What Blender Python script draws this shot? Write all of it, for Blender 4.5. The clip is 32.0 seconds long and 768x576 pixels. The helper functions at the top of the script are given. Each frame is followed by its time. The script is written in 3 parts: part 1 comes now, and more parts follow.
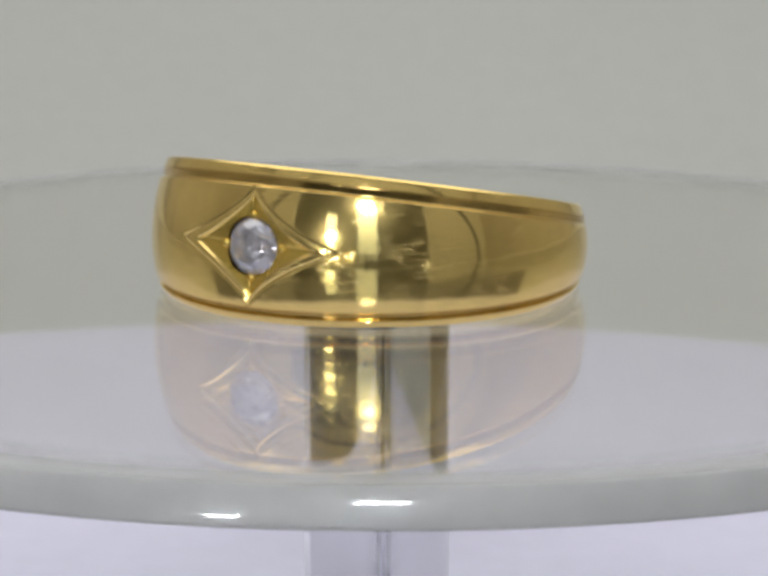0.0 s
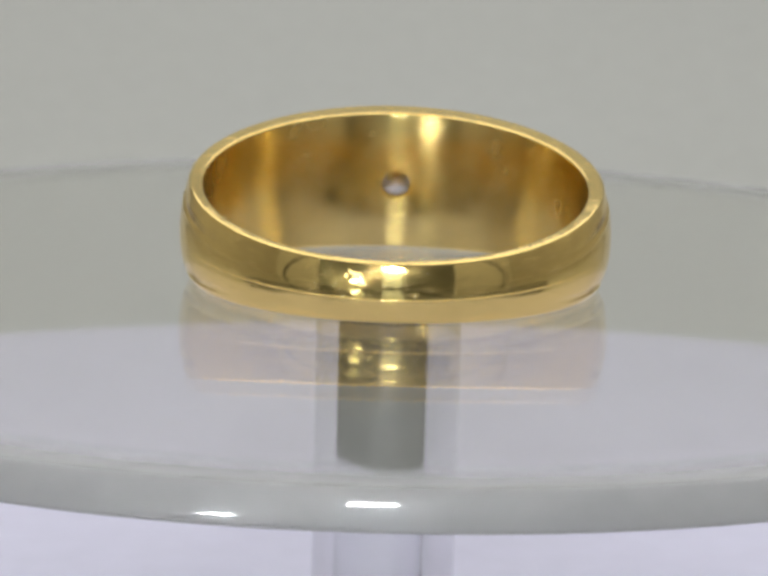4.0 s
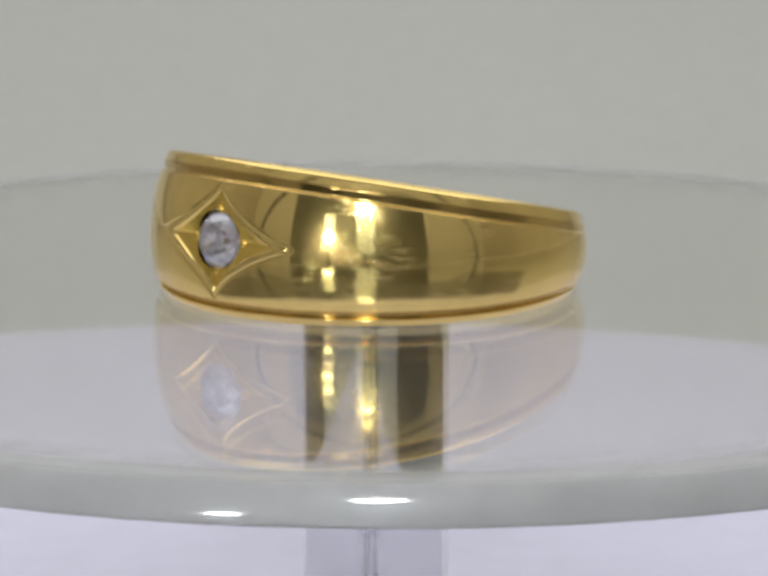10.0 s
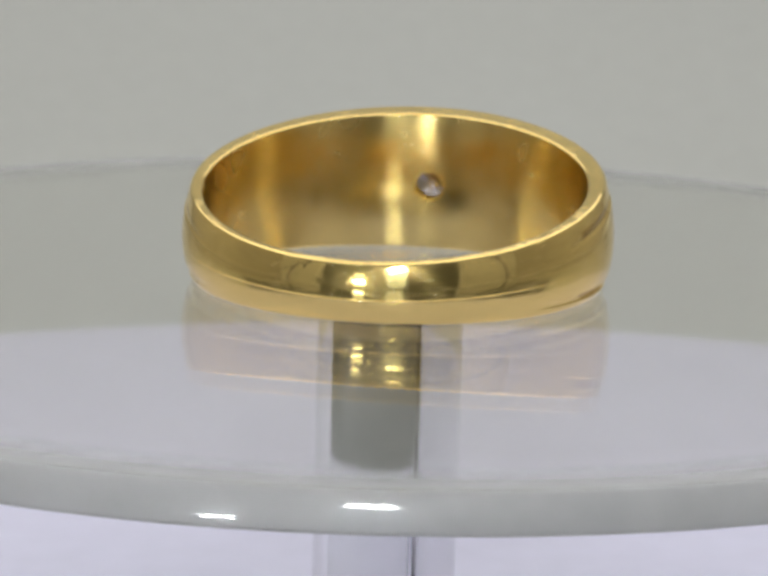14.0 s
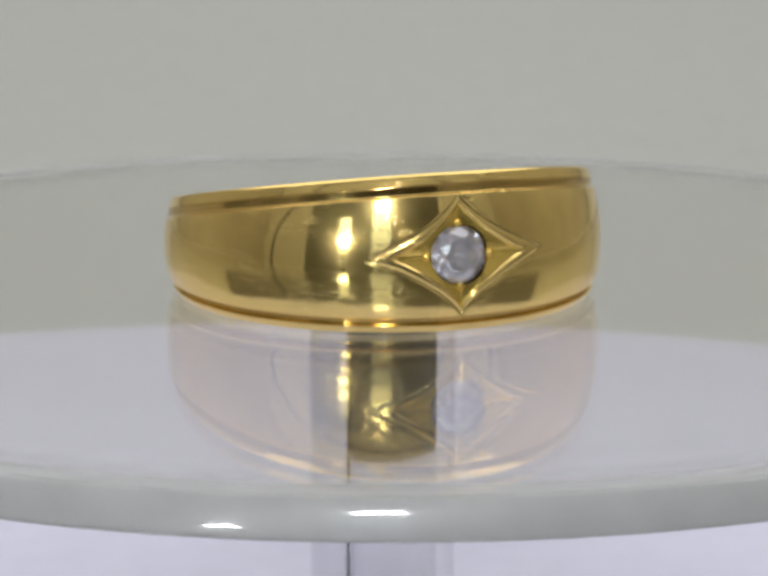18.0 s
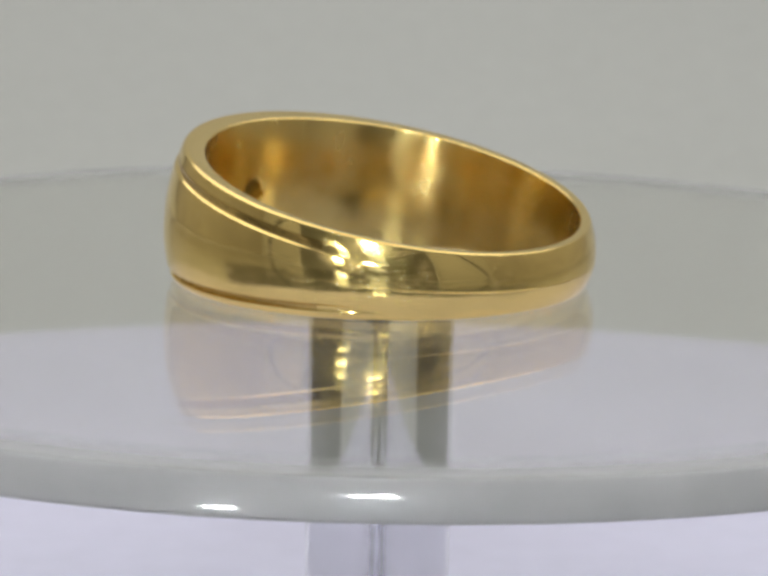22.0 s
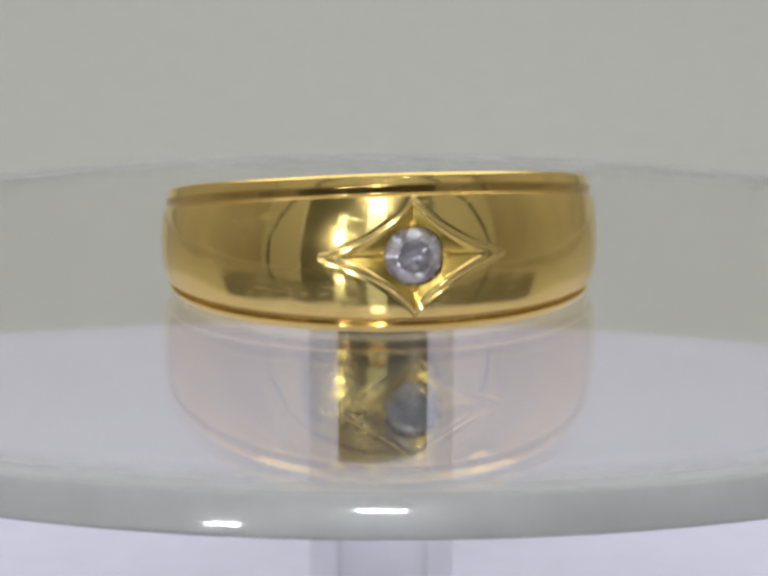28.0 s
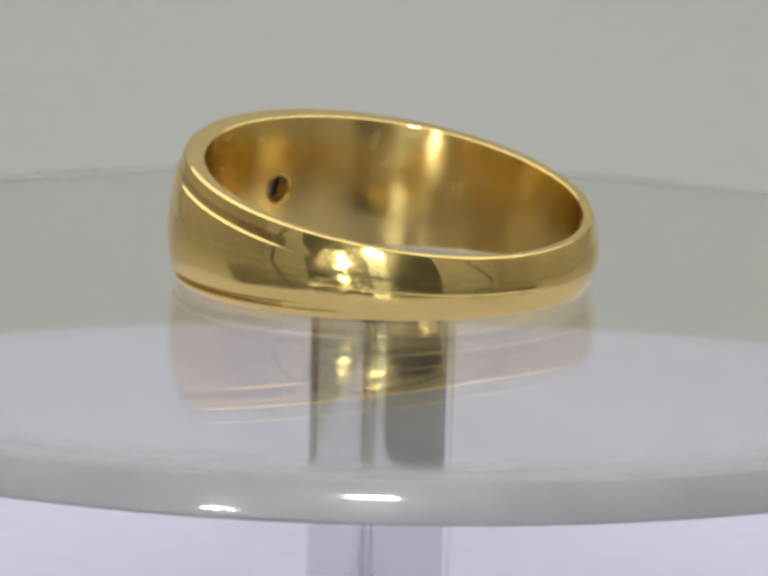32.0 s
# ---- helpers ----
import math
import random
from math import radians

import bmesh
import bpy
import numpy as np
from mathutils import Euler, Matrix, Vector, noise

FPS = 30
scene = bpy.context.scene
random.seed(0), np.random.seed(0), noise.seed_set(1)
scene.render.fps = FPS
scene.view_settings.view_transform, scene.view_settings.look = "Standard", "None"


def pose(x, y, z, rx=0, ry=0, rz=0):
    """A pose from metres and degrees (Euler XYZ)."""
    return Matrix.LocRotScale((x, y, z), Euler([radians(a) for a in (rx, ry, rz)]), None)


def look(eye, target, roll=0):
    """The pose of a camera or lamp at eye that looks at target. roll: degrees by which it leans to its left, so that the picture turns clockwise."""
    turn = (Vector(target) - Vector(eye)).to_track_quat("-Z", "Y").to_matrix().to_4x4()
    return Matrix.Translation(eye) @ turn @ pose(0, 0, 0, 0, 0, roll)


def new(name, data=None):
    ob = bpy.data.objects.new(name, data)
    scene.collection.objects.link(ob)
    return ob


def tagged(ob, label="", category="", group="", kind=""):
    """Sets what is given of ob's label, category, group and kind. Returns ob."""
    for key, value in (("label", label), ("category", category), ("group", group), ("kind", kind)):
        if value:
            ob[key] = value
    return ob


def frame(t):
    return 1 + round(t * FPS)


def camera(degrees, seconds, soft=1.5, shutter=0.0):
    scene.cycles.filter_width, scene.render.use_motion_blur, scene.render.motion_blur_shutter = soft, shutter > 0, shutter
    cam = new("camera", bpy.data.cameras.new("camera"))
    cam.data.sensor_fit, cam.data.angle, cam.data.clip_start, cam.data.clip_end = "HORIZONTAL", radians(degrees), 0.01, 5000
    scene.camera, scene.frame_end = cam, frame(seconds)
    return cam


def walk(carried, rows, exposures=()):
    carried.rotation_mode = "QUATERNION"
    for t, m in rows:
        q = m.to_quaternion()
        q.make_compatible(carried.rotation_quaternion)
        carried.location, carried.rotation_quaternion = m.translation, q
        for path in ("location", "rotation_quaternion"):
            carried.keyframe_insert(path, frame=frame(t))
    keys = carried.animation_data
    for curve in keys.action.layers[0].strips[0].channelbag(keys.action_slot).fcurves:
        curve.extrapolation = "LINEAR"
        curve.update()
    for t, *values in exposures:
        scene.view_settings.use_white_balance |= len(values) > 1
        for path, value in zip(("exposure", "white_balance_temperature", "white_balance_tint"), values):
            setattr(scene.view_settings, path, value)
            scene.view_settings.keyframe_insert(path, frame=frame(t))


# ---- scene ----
# A gold ring turns on a clear acrylic display disc inside a white light box. Lengths below in millimetres, scaled by MM.
MM = 0.001
SECONDS = 32.0
cam = camera(14.0, SECONDS, soft=3.2)
EYE = (0.0, -0.146573, 0.030745)
AIM = (EYE[0] - 0.00036, EYE[1] + 0.97837, EYE[2] - 0.20684)
walk(cam, [(0.0, look(EYE, AIM, 0.796)), (SECONDS, look(EYE, AIM, 0.796))], exposures=[(0.0, 0.0), (SECONDS, 0.0)])
cam.data.dof.use_dof = True
cam.data.dof.focus_distance = 0.131
cam.data.dof.aperture_fstop = 190.0

# ---- world and light ----
world = bpy.data.worlds.new("dim_room")
world.use_nodes = True
world.node_tree.nodes["Background"].inputs[0].default_value = (0.95, 1.0, 0.95, 1)
world.node_tree.nodes["Background"].inputs[1].default_value = 0.16
scene.world = world

CEILING_GLOW = 1.445
LAMP_GLOW = 120.0


# ---- materials ----
def material(name, colour, rough=0.5, metal=0.0, grain=0.05, grain_size=400.0, stain=0.05, stain_size=30.0, bump=0.0, bump_size=900.0):
    m = bpy.data.materials.new(name)
    m.use_nodes = True
    nt = m.node_tree
    b = nt.nodes["Principled BSDF"]
    co = nt.nodes.new("ShaderNodeTexCoord")
    mix = None
    for size, amount in ((grain_size, grain), (stain_size, stain)):
        tex = nt.nodes.new("ShaderNodeTexNoise")
        tex.inputs["Scale"].default_value = size
        tex.inputs["Detail"].default_value = 4
        nt.links.new(co.outputs["Object"], tex.inputs["Vector"])
        ramp = nt.nodes.new("ShaderNodeMapRange")
        ramp.inputs["From Min"].default_value, ramp.inputs["From Max"].default_value = 0.3, 0.7
        ramp.inputs["To Min"].default_value, ramp.inputs["To Max"].default_value = 1 - amount, 1 + amount
        nt.links.new(tex.outputs["Fac"], ramp.inputs["Value"])
        mul = nt.nodes.new("ShaderNodeVectorMath")
        mul.operation = "SCALE"
        if mix is None:
            mul.inputs[0].default_value = colour
        else:
            nt.links.new(mix.outputs[0], mul.inputs[0])
        nt.links.new(ramp.outputs[0], mul.inputs["Scale"])
        mix = mul
    nt.links.new(mix.outputs[0], b.inputs["Base Color"])
    b.inputs["Roughness"].default_value = rough
    b.inputs["Metallic"].default_value = metal
    if bump:
        tex = nt.nodes.new("ShaderNodeTexNoise")
        tex.inputs["Scale"].default_value = bump_size
        nt.links.new(co.outputs["Object"], tex.inputs["Vector"])
        bp = nt.nodes.new("ShaderNodeBump")
        bp.inputs["Strength"].default_value = 0.4
        bp.inputs["Distance"].default_value = bump
        nt.links.new(tex.outputs["Fac"], bp.inputs["Height"])
        nt.links.new(bp.outputs[0], b.inputs["Normal"])
    return m


def gold(name, colour, rough, scratch, dents=6.0, brushed=0.0, wear=(0.7, 1.5), lines=1.0, scatter=0.20):
    """Polished yellow gold with faint wear marks that run round the band (cylinder coordinates)."""
    m = bpy.data.materials.new(name)
    m.use_nodes = True
    nt = m.node_tree
    b = nt.nodes["Principled BSDF"]
    b.inputs["Metallic"].default_value = 1.0
    # the polish runs round the band and draws reflections out along its axis
    b.inputs["Anisotropic"].default_value = brushed
    b.inputs["Anisotropic Rotation"].default_value = 0.25
    tan = nt.nodes.new("ShaderNodeTangent")
    tan.direction_type = "RADIAL"
    tan.axis = "Z"
    nt.links.new(tan.outputs[0], b.inputs["Tangent"])
    co = nt.nodes.new("ShaderNodeTexCoord")
    sep = nt.nodes.new("ShaderNodeSeparateXYZ")
    nt.links.new(co.outputs["Object"], sep.inputs[0])
    at = nt.nodes.new("ShaderNodeMath")
    at.operation = "ARCTAN2"
    nt.links.new(sep.outputs[1], at.inputs[0])
    nt.links.new(sep.outputs[0], at.inputs[1])
    comb = nt.nodes.new("ShaderNodeCombineXYZ")
    ma = nt.nodes.new("ShaderNodeMath")
    ma.operation = "MULTIPLY"
    ma.inputs[1].default_value = 6.0
    nt.links.new(at.outputs[0], ma.inputs[0])
    mz = nt.nodes.new("ShaderNodeMath")
    mz.operation = "MULTIPLY"
    mz.inputs[1].default_value = 14000.0
    nt.links.new(sep.outputs[2], mz.inputs[0])
    nt.links.new(ma.outputs[0], comb.inputs[0])
    nt.links.new(mz.outputs[0], comb.inputs[1])
    streak = nt.nodes.new("ShaderNodeTexNoise")
    streak.inputs["Scale"].default_value = 1.0
    streak.inputs["Detail"].default_value = 3
    nt.links.new(comb.outputs[0], streak.inputs["Vector"])
    cloud = nt.nodes.new("ShaderNodeTexNoise")
    cloud.inputs["Scale"].default_value = 500.0
    nt.links.new(co.outputs["Object"], cloud.inputs["Vector"])
    rr = nt.nodes.new("ShaderNodeMapRange")
    rr.inputs["From Min"].default_value, rr.inputs["From Max"].default_value = 0.35, 0.75
    rr.inputs["To Min"].default_value, rr.inputs["To Max"].default_value = rough * wear[0], rough * wear[1]
    nt.links.new(cloud.outputs["Fac"], rr.inputs["Value"])
    nt.links.new(rr.outputs[0], b.inputs["Roughness"])
    hue = nt.nodes.new("ShaderNodeMix")
    hue.data_type = "RGBA"
    hue.inputs["A"].default_value = (*colour, 1)
    hue.inputs["B"].default_value = (colour[0] * 0.97, colour[1] * 0.96, colour[2] * 0.88, 1)
    nt.links.new(streak.outputs["Fac"], hue.inputs["Factor"])
    nt.links.new(hue.outputs["Result"], b.inputs["Base Color"])
    add = nt.nodes.new("ShaderNodeMath")
    add.operation = "ADD"
    soft = nt.nodes.new("ShaderNodeTexNoise")
    soft.inputs["Scale"].default_value = 260.0
    soft.inputs["Detail"].default_value = 1
    nt.links.new(co.outputs["Object"], soft.inputs["Vector"])
    sm = nt.nodes.new("ShaderNodeMath")
    sm.operation = "MULTIPLY"
    sm.inputs[1].default_value = 4.0
    nt.links.new(soft.outputs["Fac"], sm.inputs[0])
    nt.links.new(sm.outputs[0], add.inputs[0])
    # patches of fine dents
    dent = nt.nodes.new("ShaderNodeTexNoise")
    dent.inputs["Scale"].default_value = 2300.0
    dent.inputs["Detail"].default_value = 3
    nt.links.new(co.outputs["Object"], dent.inputs["Vector"])
    patch = nt.nodes.new("ShaderNodeMapRange")
    patch.inputs["From Min"].default_value, patch.inputs["From Max"].default_value = 0.42, 0.7
    patch.inputs["To Min"].default_value, patch.inputs["To Max"].default_value = 0.5, dents
    nt.links.new(cloud.outputs["Fac"], patch.inputs["Value"])
    dm = nt.nodes.new("ShaderNodeMath")
    dm.operation = "MULTIPLY_ADD"
    nt.links.new(dent.outputs["Fac"], dm.inputs[0])
    nt.links.new(patch.outputs[0], dm.inputs[1])
    # fine scratches round the band, in patches
    twice = nt.nodes.new("ShaderNodeVectorMath")
    twice.operation = "MULTIPLY"
    twice.inputs[1].default_value = (1.6, 1.7, 1.0)
    nt.links.new(comb.outputs[0], twice.inputs[0])
    line = nt.nodes.new("ShaderNodeTexNoise")
    line.inputs["Scale"].default_value = 1.0
    line.inputs["Detail"].default_value = 2
    nt.links.new(twice.outputs[0], line.inputs["Vector"])
    thin = nt.nodes.new("ShaderNodeMapRange")
    thin.inputs["From Min"].default_value, thin.inputs["From Max"].default_value = 0.58, 0.70
    thin.inputs["To Min"].default_value, thin.inputs["To Max"].default_value = 0.0, lines
    nt.links.new(line.outputs["Fac"], thin.inputs["Value"])
    worn = nt.nodes.new("ShaderNodeMapRange")
    worn.inputs["From Min"].default_value, worn.inputs["From Max"].default_value = 0.45, 0.6
    nt.links.new(cloud.outputs["Fac"], worn.inputs["Value"])
    scuff = nt.nodes.new("ShaderNodeMath")
    scuff.operation = "MULTIPLY_ADD"
    nt.links.new(thin.outputs[0], scuff.inputs[0])
    nt.links.new(worn.outputs[0], scuff.inputs[1])
    nt.links.new(streak.outputs["Fac"], scuff.inputs[2])
    nt.links.new(scuff.outputs[0], dm.inputs[2])
    nt.links.new(dm.outputs[0], add.inputs[1])
    bp = nt.nodes.new("ShaderNodeBump")
    bp.inputs["Strength"].default_value = 1.0
    bp.inputs["Distance"].default_value = scratch
    nt.links.new(add.outputs[0], bp.inputs["Height"])
    nt.links.new(bp.outputs[0], b.inputs["Normal"])
    # hairline scratches too fine to see scatter a part of the light more widely
    wide = nt.nodes.new("ShaderNodeBsdfPrincipled")
    wide.inputs["Metallic"].default_value = 1.0
    wide.inputs["Roughness"].default_value = 0.22
    nt.links.new(hue.outputs["Result"], wide.inputs["Base Color"])
    both = nt.nodes.new("ShaderNodeMixShader")
    both.inputs[0].default_value = scatter
    nt.links.new(b.outputs[0], both.inputs[1])
    nt.links.new(wide.outputs[0], both.inputs[2])
    nt.links.new(both.outputs[0], nt.nodes["Material Output"].inputs[0])
    return m


def clear(name, colour, ior, lustre=0.0, painted_light=0.0):
    """Clear glass or stone; lustre: share of a hard surface gloss, the last share: pale diffuse standing in for
    returned light.
    """
    m = bpy.data.materials.new(name)
    m.use_nodes = True
    nt = m.node_tree
    nt.nodes.remove(nt.nodes["Principled BSDF"])
    last = nt.nodes.new("ShaderNodeBsdfGlass")
    last.inputs["Color"].default_value = (*colour, 1)
    last.inputs["IOR"].default_value = ior
    last.inputs["Roughness"].default_value = 0.0
    for kind, share, tint in (("ShaderNodeBsdfGlossy", lustre, (1.0, 0.98, 1.0)), ("ShaderNodeBsdfDiffuse", painted_light, (0.92, 0.88, 1.0))):
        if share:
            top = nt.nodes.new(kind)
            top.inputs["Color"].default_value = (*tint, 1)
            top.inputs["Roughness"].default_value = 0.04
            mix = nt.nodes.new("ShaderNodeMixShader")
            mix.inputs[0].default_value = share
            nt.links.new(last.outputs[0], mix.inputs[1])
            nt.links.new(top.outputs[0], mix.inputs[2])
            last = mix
    nt.links.new(last.outputs[0], nt.nodes["Material Output"].inputs[0])
    return m


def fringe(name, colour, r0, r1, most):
    """A thin layer of painted grey that fades in between two radii round the object's axis."""
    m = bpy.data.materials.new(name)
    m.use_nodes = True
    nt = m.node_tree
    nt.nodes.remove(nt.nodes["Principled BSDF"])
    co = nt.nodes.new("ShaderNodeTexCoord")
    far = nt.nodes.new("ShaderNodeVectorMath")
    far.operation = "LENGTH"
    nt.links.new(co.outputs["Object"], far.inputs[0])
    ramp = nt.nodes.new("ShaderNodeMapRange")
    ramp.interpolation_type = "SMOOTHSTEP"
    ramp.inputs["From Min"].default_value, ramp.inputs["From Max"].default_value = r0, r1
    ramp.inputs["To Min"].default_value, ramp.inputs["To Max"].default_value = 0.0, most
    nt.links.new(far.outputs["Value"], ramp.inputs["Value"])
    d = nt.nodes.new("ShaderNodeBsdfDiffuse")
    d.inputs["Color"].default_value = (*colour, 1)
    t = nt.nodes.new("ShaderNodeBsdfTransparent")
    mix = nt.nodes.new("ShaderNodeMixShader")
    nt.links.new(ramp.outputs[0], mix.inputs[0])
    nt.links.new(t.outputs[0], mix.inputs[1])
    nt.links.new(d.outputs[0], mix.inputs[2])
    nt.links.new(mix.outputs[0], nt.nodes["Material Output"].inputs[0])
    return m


def see_through(m, share):
    """Let a share of the light pass straight through a thin skin."""
    nt = m.node_tree
    t = nt.nodes.new("ShaderNodeBsdfTransparent")
    mix = nt.nodes.new("ShaderNodeMixShader")
    mix.inputs[0].default_value = share
    nt.links.new(nt.nodes["Principled BSDF"].outputs[0], mix.inputs[1])
    nt.links.new(t.outputs[0], mix.inputs[2])
    nt.links.new(mix.outputs[0], nt.nodes["Material Output"].inputs[0])


def glow(name, colour, strength, foot=1.0):
    """A glowing surface; foot: how much of the strength is left at its lower end."""
    m = bpy.data.materials.new(name)
    m.use_nodes = True
    nt = m.node_tree
    nt.nodes.remove(nt.nodes["Principled BSDF"])
    e = nt.nodes.new("ShaderNodeEmission")
    e.inputs[0].default_value = (*colour, 1)
    e.inputs[1].default_value = strength
    if foot < 1:
        co = nt.nodes.new("ShaderNodeTexCoord")
        sep = nt.nodes.new("ShaderNodeSeparateXYZ")
        ramp = nt.nodes.new("ShaderNodeMapRange")
        ramp.interpolation_type = "SMOOTHSTEP"
        ramp.inputs["To Min"].default_value, ramp.inputs["To Max"].default_value = strength * foot, strength
        nt.links.new(co.outputs["Generated"], sep.inputs[0])
        nt.links.new(sep.outputs[2], ramp.inputs["Value"])
        nt.links.new(ramp.outputs[0], e.inputs[1])
    nt.links.new(e.outputs[0], nt.nodes["Material Output"].inputs[0])
    return m


GOLD = gold("yellow_gold", (0.985, 0.725, 0.27), 0.06, 0.0000015, 6.0, 0.4, (0.7, 1.5), 4.6)
GOLD_INSIDE = gold("satin_gold", (0.96, 0.72, 0.28), 0.20, 0.0000018, 5.0, 0.75, (0.7, 1.5))
GOLD_GROOVE = gold("groove_gold", (0.68, 0.45, 0.15), 0.13, 0.0000015, 9.0)
GOLD_CUT = gold("bright_cut_gold", (0.98, 0.68, 0.17), 0.20, 0.0000012, scatter=0.4)
# pale lavender painted into the crown stands in for its returned light
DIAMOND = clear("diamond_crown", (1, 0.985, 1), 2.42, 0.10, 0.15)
DIAMOND_BACK = clear("diamond_pavilion", (1, 0.985, 1), 2.42, 0.6)
ACRYLIC = clear("clear_acrylic", (0.99, 0.99, 0.98), 1.49)
STEEL = material("polished_steel", (0.78, 0.78, 0.81), 0.03, 1.0)
FROST_EDGE = material("satin_acrylic_edge", (0.53, 0.525, 0.54), 0.40, stain=0.06, stain_size=60)
FROST_EDGE.node_tree.nodes["Principled BSDF"].inputs["Coat Weight"].default_value = 1.0
FROST_EDGE.node_tree.nodes["Principled BSDF"].inputs["Coat Roughness"].default_value = 0.05
see_through(FROST_EDGE, 0.12)
# painted grey stands in for the edge refracted through the disc's top
PAINTED_FADE = fringe("painted_edge_grey", (0.48, 0.48, 0.465), 0.0330, 0.0370, 0.75)
MAT = material("dark_table_mat", (0.07, 0.07, 0.075), 0.8, stain=0.15)
PAPER = material("grey_paper", (0.495, 0.50, 0.475), 0.85, stain=0.02, grain=0.02, stain_size=6, bump=0.00005)
BASE = material("lavender_white_board", (0.675, 0.665, 0.82), 0.7, stain=0.02, grain=0.02, stain_size=8, bump=0.00003)
BOARD_EDGE = material("polished_white_edge", (0.80, 0.80, 0.88), 0.18, stain=0.02)
FABRIC = material("white_fabric", (0.60, 0.595, 0.572), 0.9, stain=0.04, stain_size=9, bump=0.0001, bump_size=2500)
SIDE_FABRIC = material("off_white_fabric", (0.50, 0.475, 0.43), 0.9, stain=0.10, stain_size=14, bump=0.0001, bump_size=2500)
DARK = material("dark_room_wall", (0.42, 0.40, 0.37), 0.9, stain=0.2, stain_size=3)
TABLE = material("dark_table_top", (0.06, 0.055, 0.05), 0.5, stain=0.2, stain_size=12)
BLACK = material("black_plastic", (0.03, 0.03, 0.03), 0.4)
PANEL_GLOW = glow("ceiling_led", (1.0, 1.0, 0.985), CEILING_GLOW)
LAMP_WHITE = glow("lamp_led", (0.97, 1.0, 1.0), LAMP_GLOW)
LAMP_SOFT = glow("lamp_diffuser", (0.86, 1.0, 1.10), 2.5, 0.30)
LAMP_DIM = glow("strip_diffuser", (0.86, 1.0, 1.02), 2.7, 0.6)


# ---- mesh helpers ----
def part(name, bm, mat, parent=None, label="", smooth=False):
    me = bpy.data.meshes.new(name)
    bm.normal_update()
    bm.to_mesh(me)
    bm.free()
    me.materials.append(mat)
    if smooth:
        for p in me.polygons:
            p.use_smooth = True
    ob = new(name, me)
    if parent:
        ob.parent = parent
    if label:
        ob["label"] = label
    return ob


def slab(bm, x0, x1, y0, y1, z0, z1, bevel=0.0):
    vs = [bm.verts.new((x, y, z)) for z in (z0, z1) for y in (y0, y1) for x in (x0, x1)]
    for f in ((0, 2, 3, 1), (4, 5, 7, 6), (0, 1, 5, 4), (2, 6, 7, 3), (0, 4, 6, 2), (1, 3, 7, 5)):
        bm.faces.new([vs[i] for i in f])
    if bevel:
        bmesh.ops.bevel(bm, geom=bm.edges[:], offset=bevel, segments=2, affect="EDGES")
    return bm


def lathe(profile, n=96, cx=0.0, cy=0.0):
    """A closed body of revolution from (radius, z) pairs; the first and last lie on the axis. A pair may name a new centre."""
    bm = bmesh.new()
    rings = []
    for r, z, *centre in profile:
        if centre:
            cx, cy = centre
        if r < 1e-9:
            rings.append([bm.verts.new((cx, cy, z))])
        else:
            rings.append([bm.verts.new((cx + r * math.cos(2 * math.pi * k / n), cy + r * math.sin(2 * math.pi * k / n), z)) for k in range(n)])
    for a, b in zip(rings, rings[1:]):
        for k in range(n):
            j = (k + 1) % n
            if len(a) == 1:
                bm.faces.new((a[0], b[j], b[k])) if len(b) > 1 else None
            elif len(b) == 1:
                bm.faces.new((a[k], a[j], b[0]))
            else:
                bm.faces.new((a[k], a[j], b[j], b[k]))
    bmesh.ops.recalc_face_normals(bm, faces=bm.faces[:])
    return bm


# ---- the light box ----
HALF, FRONT, BACK, TOP = 0.280, -0.150, 0.420, 0.300
FLOOR = -0.046
OPEN_WEST, OPEN_EAST, OPEN_Z = -0.126, 0.091, 0.118
SWEEP_FRONT = -0.006


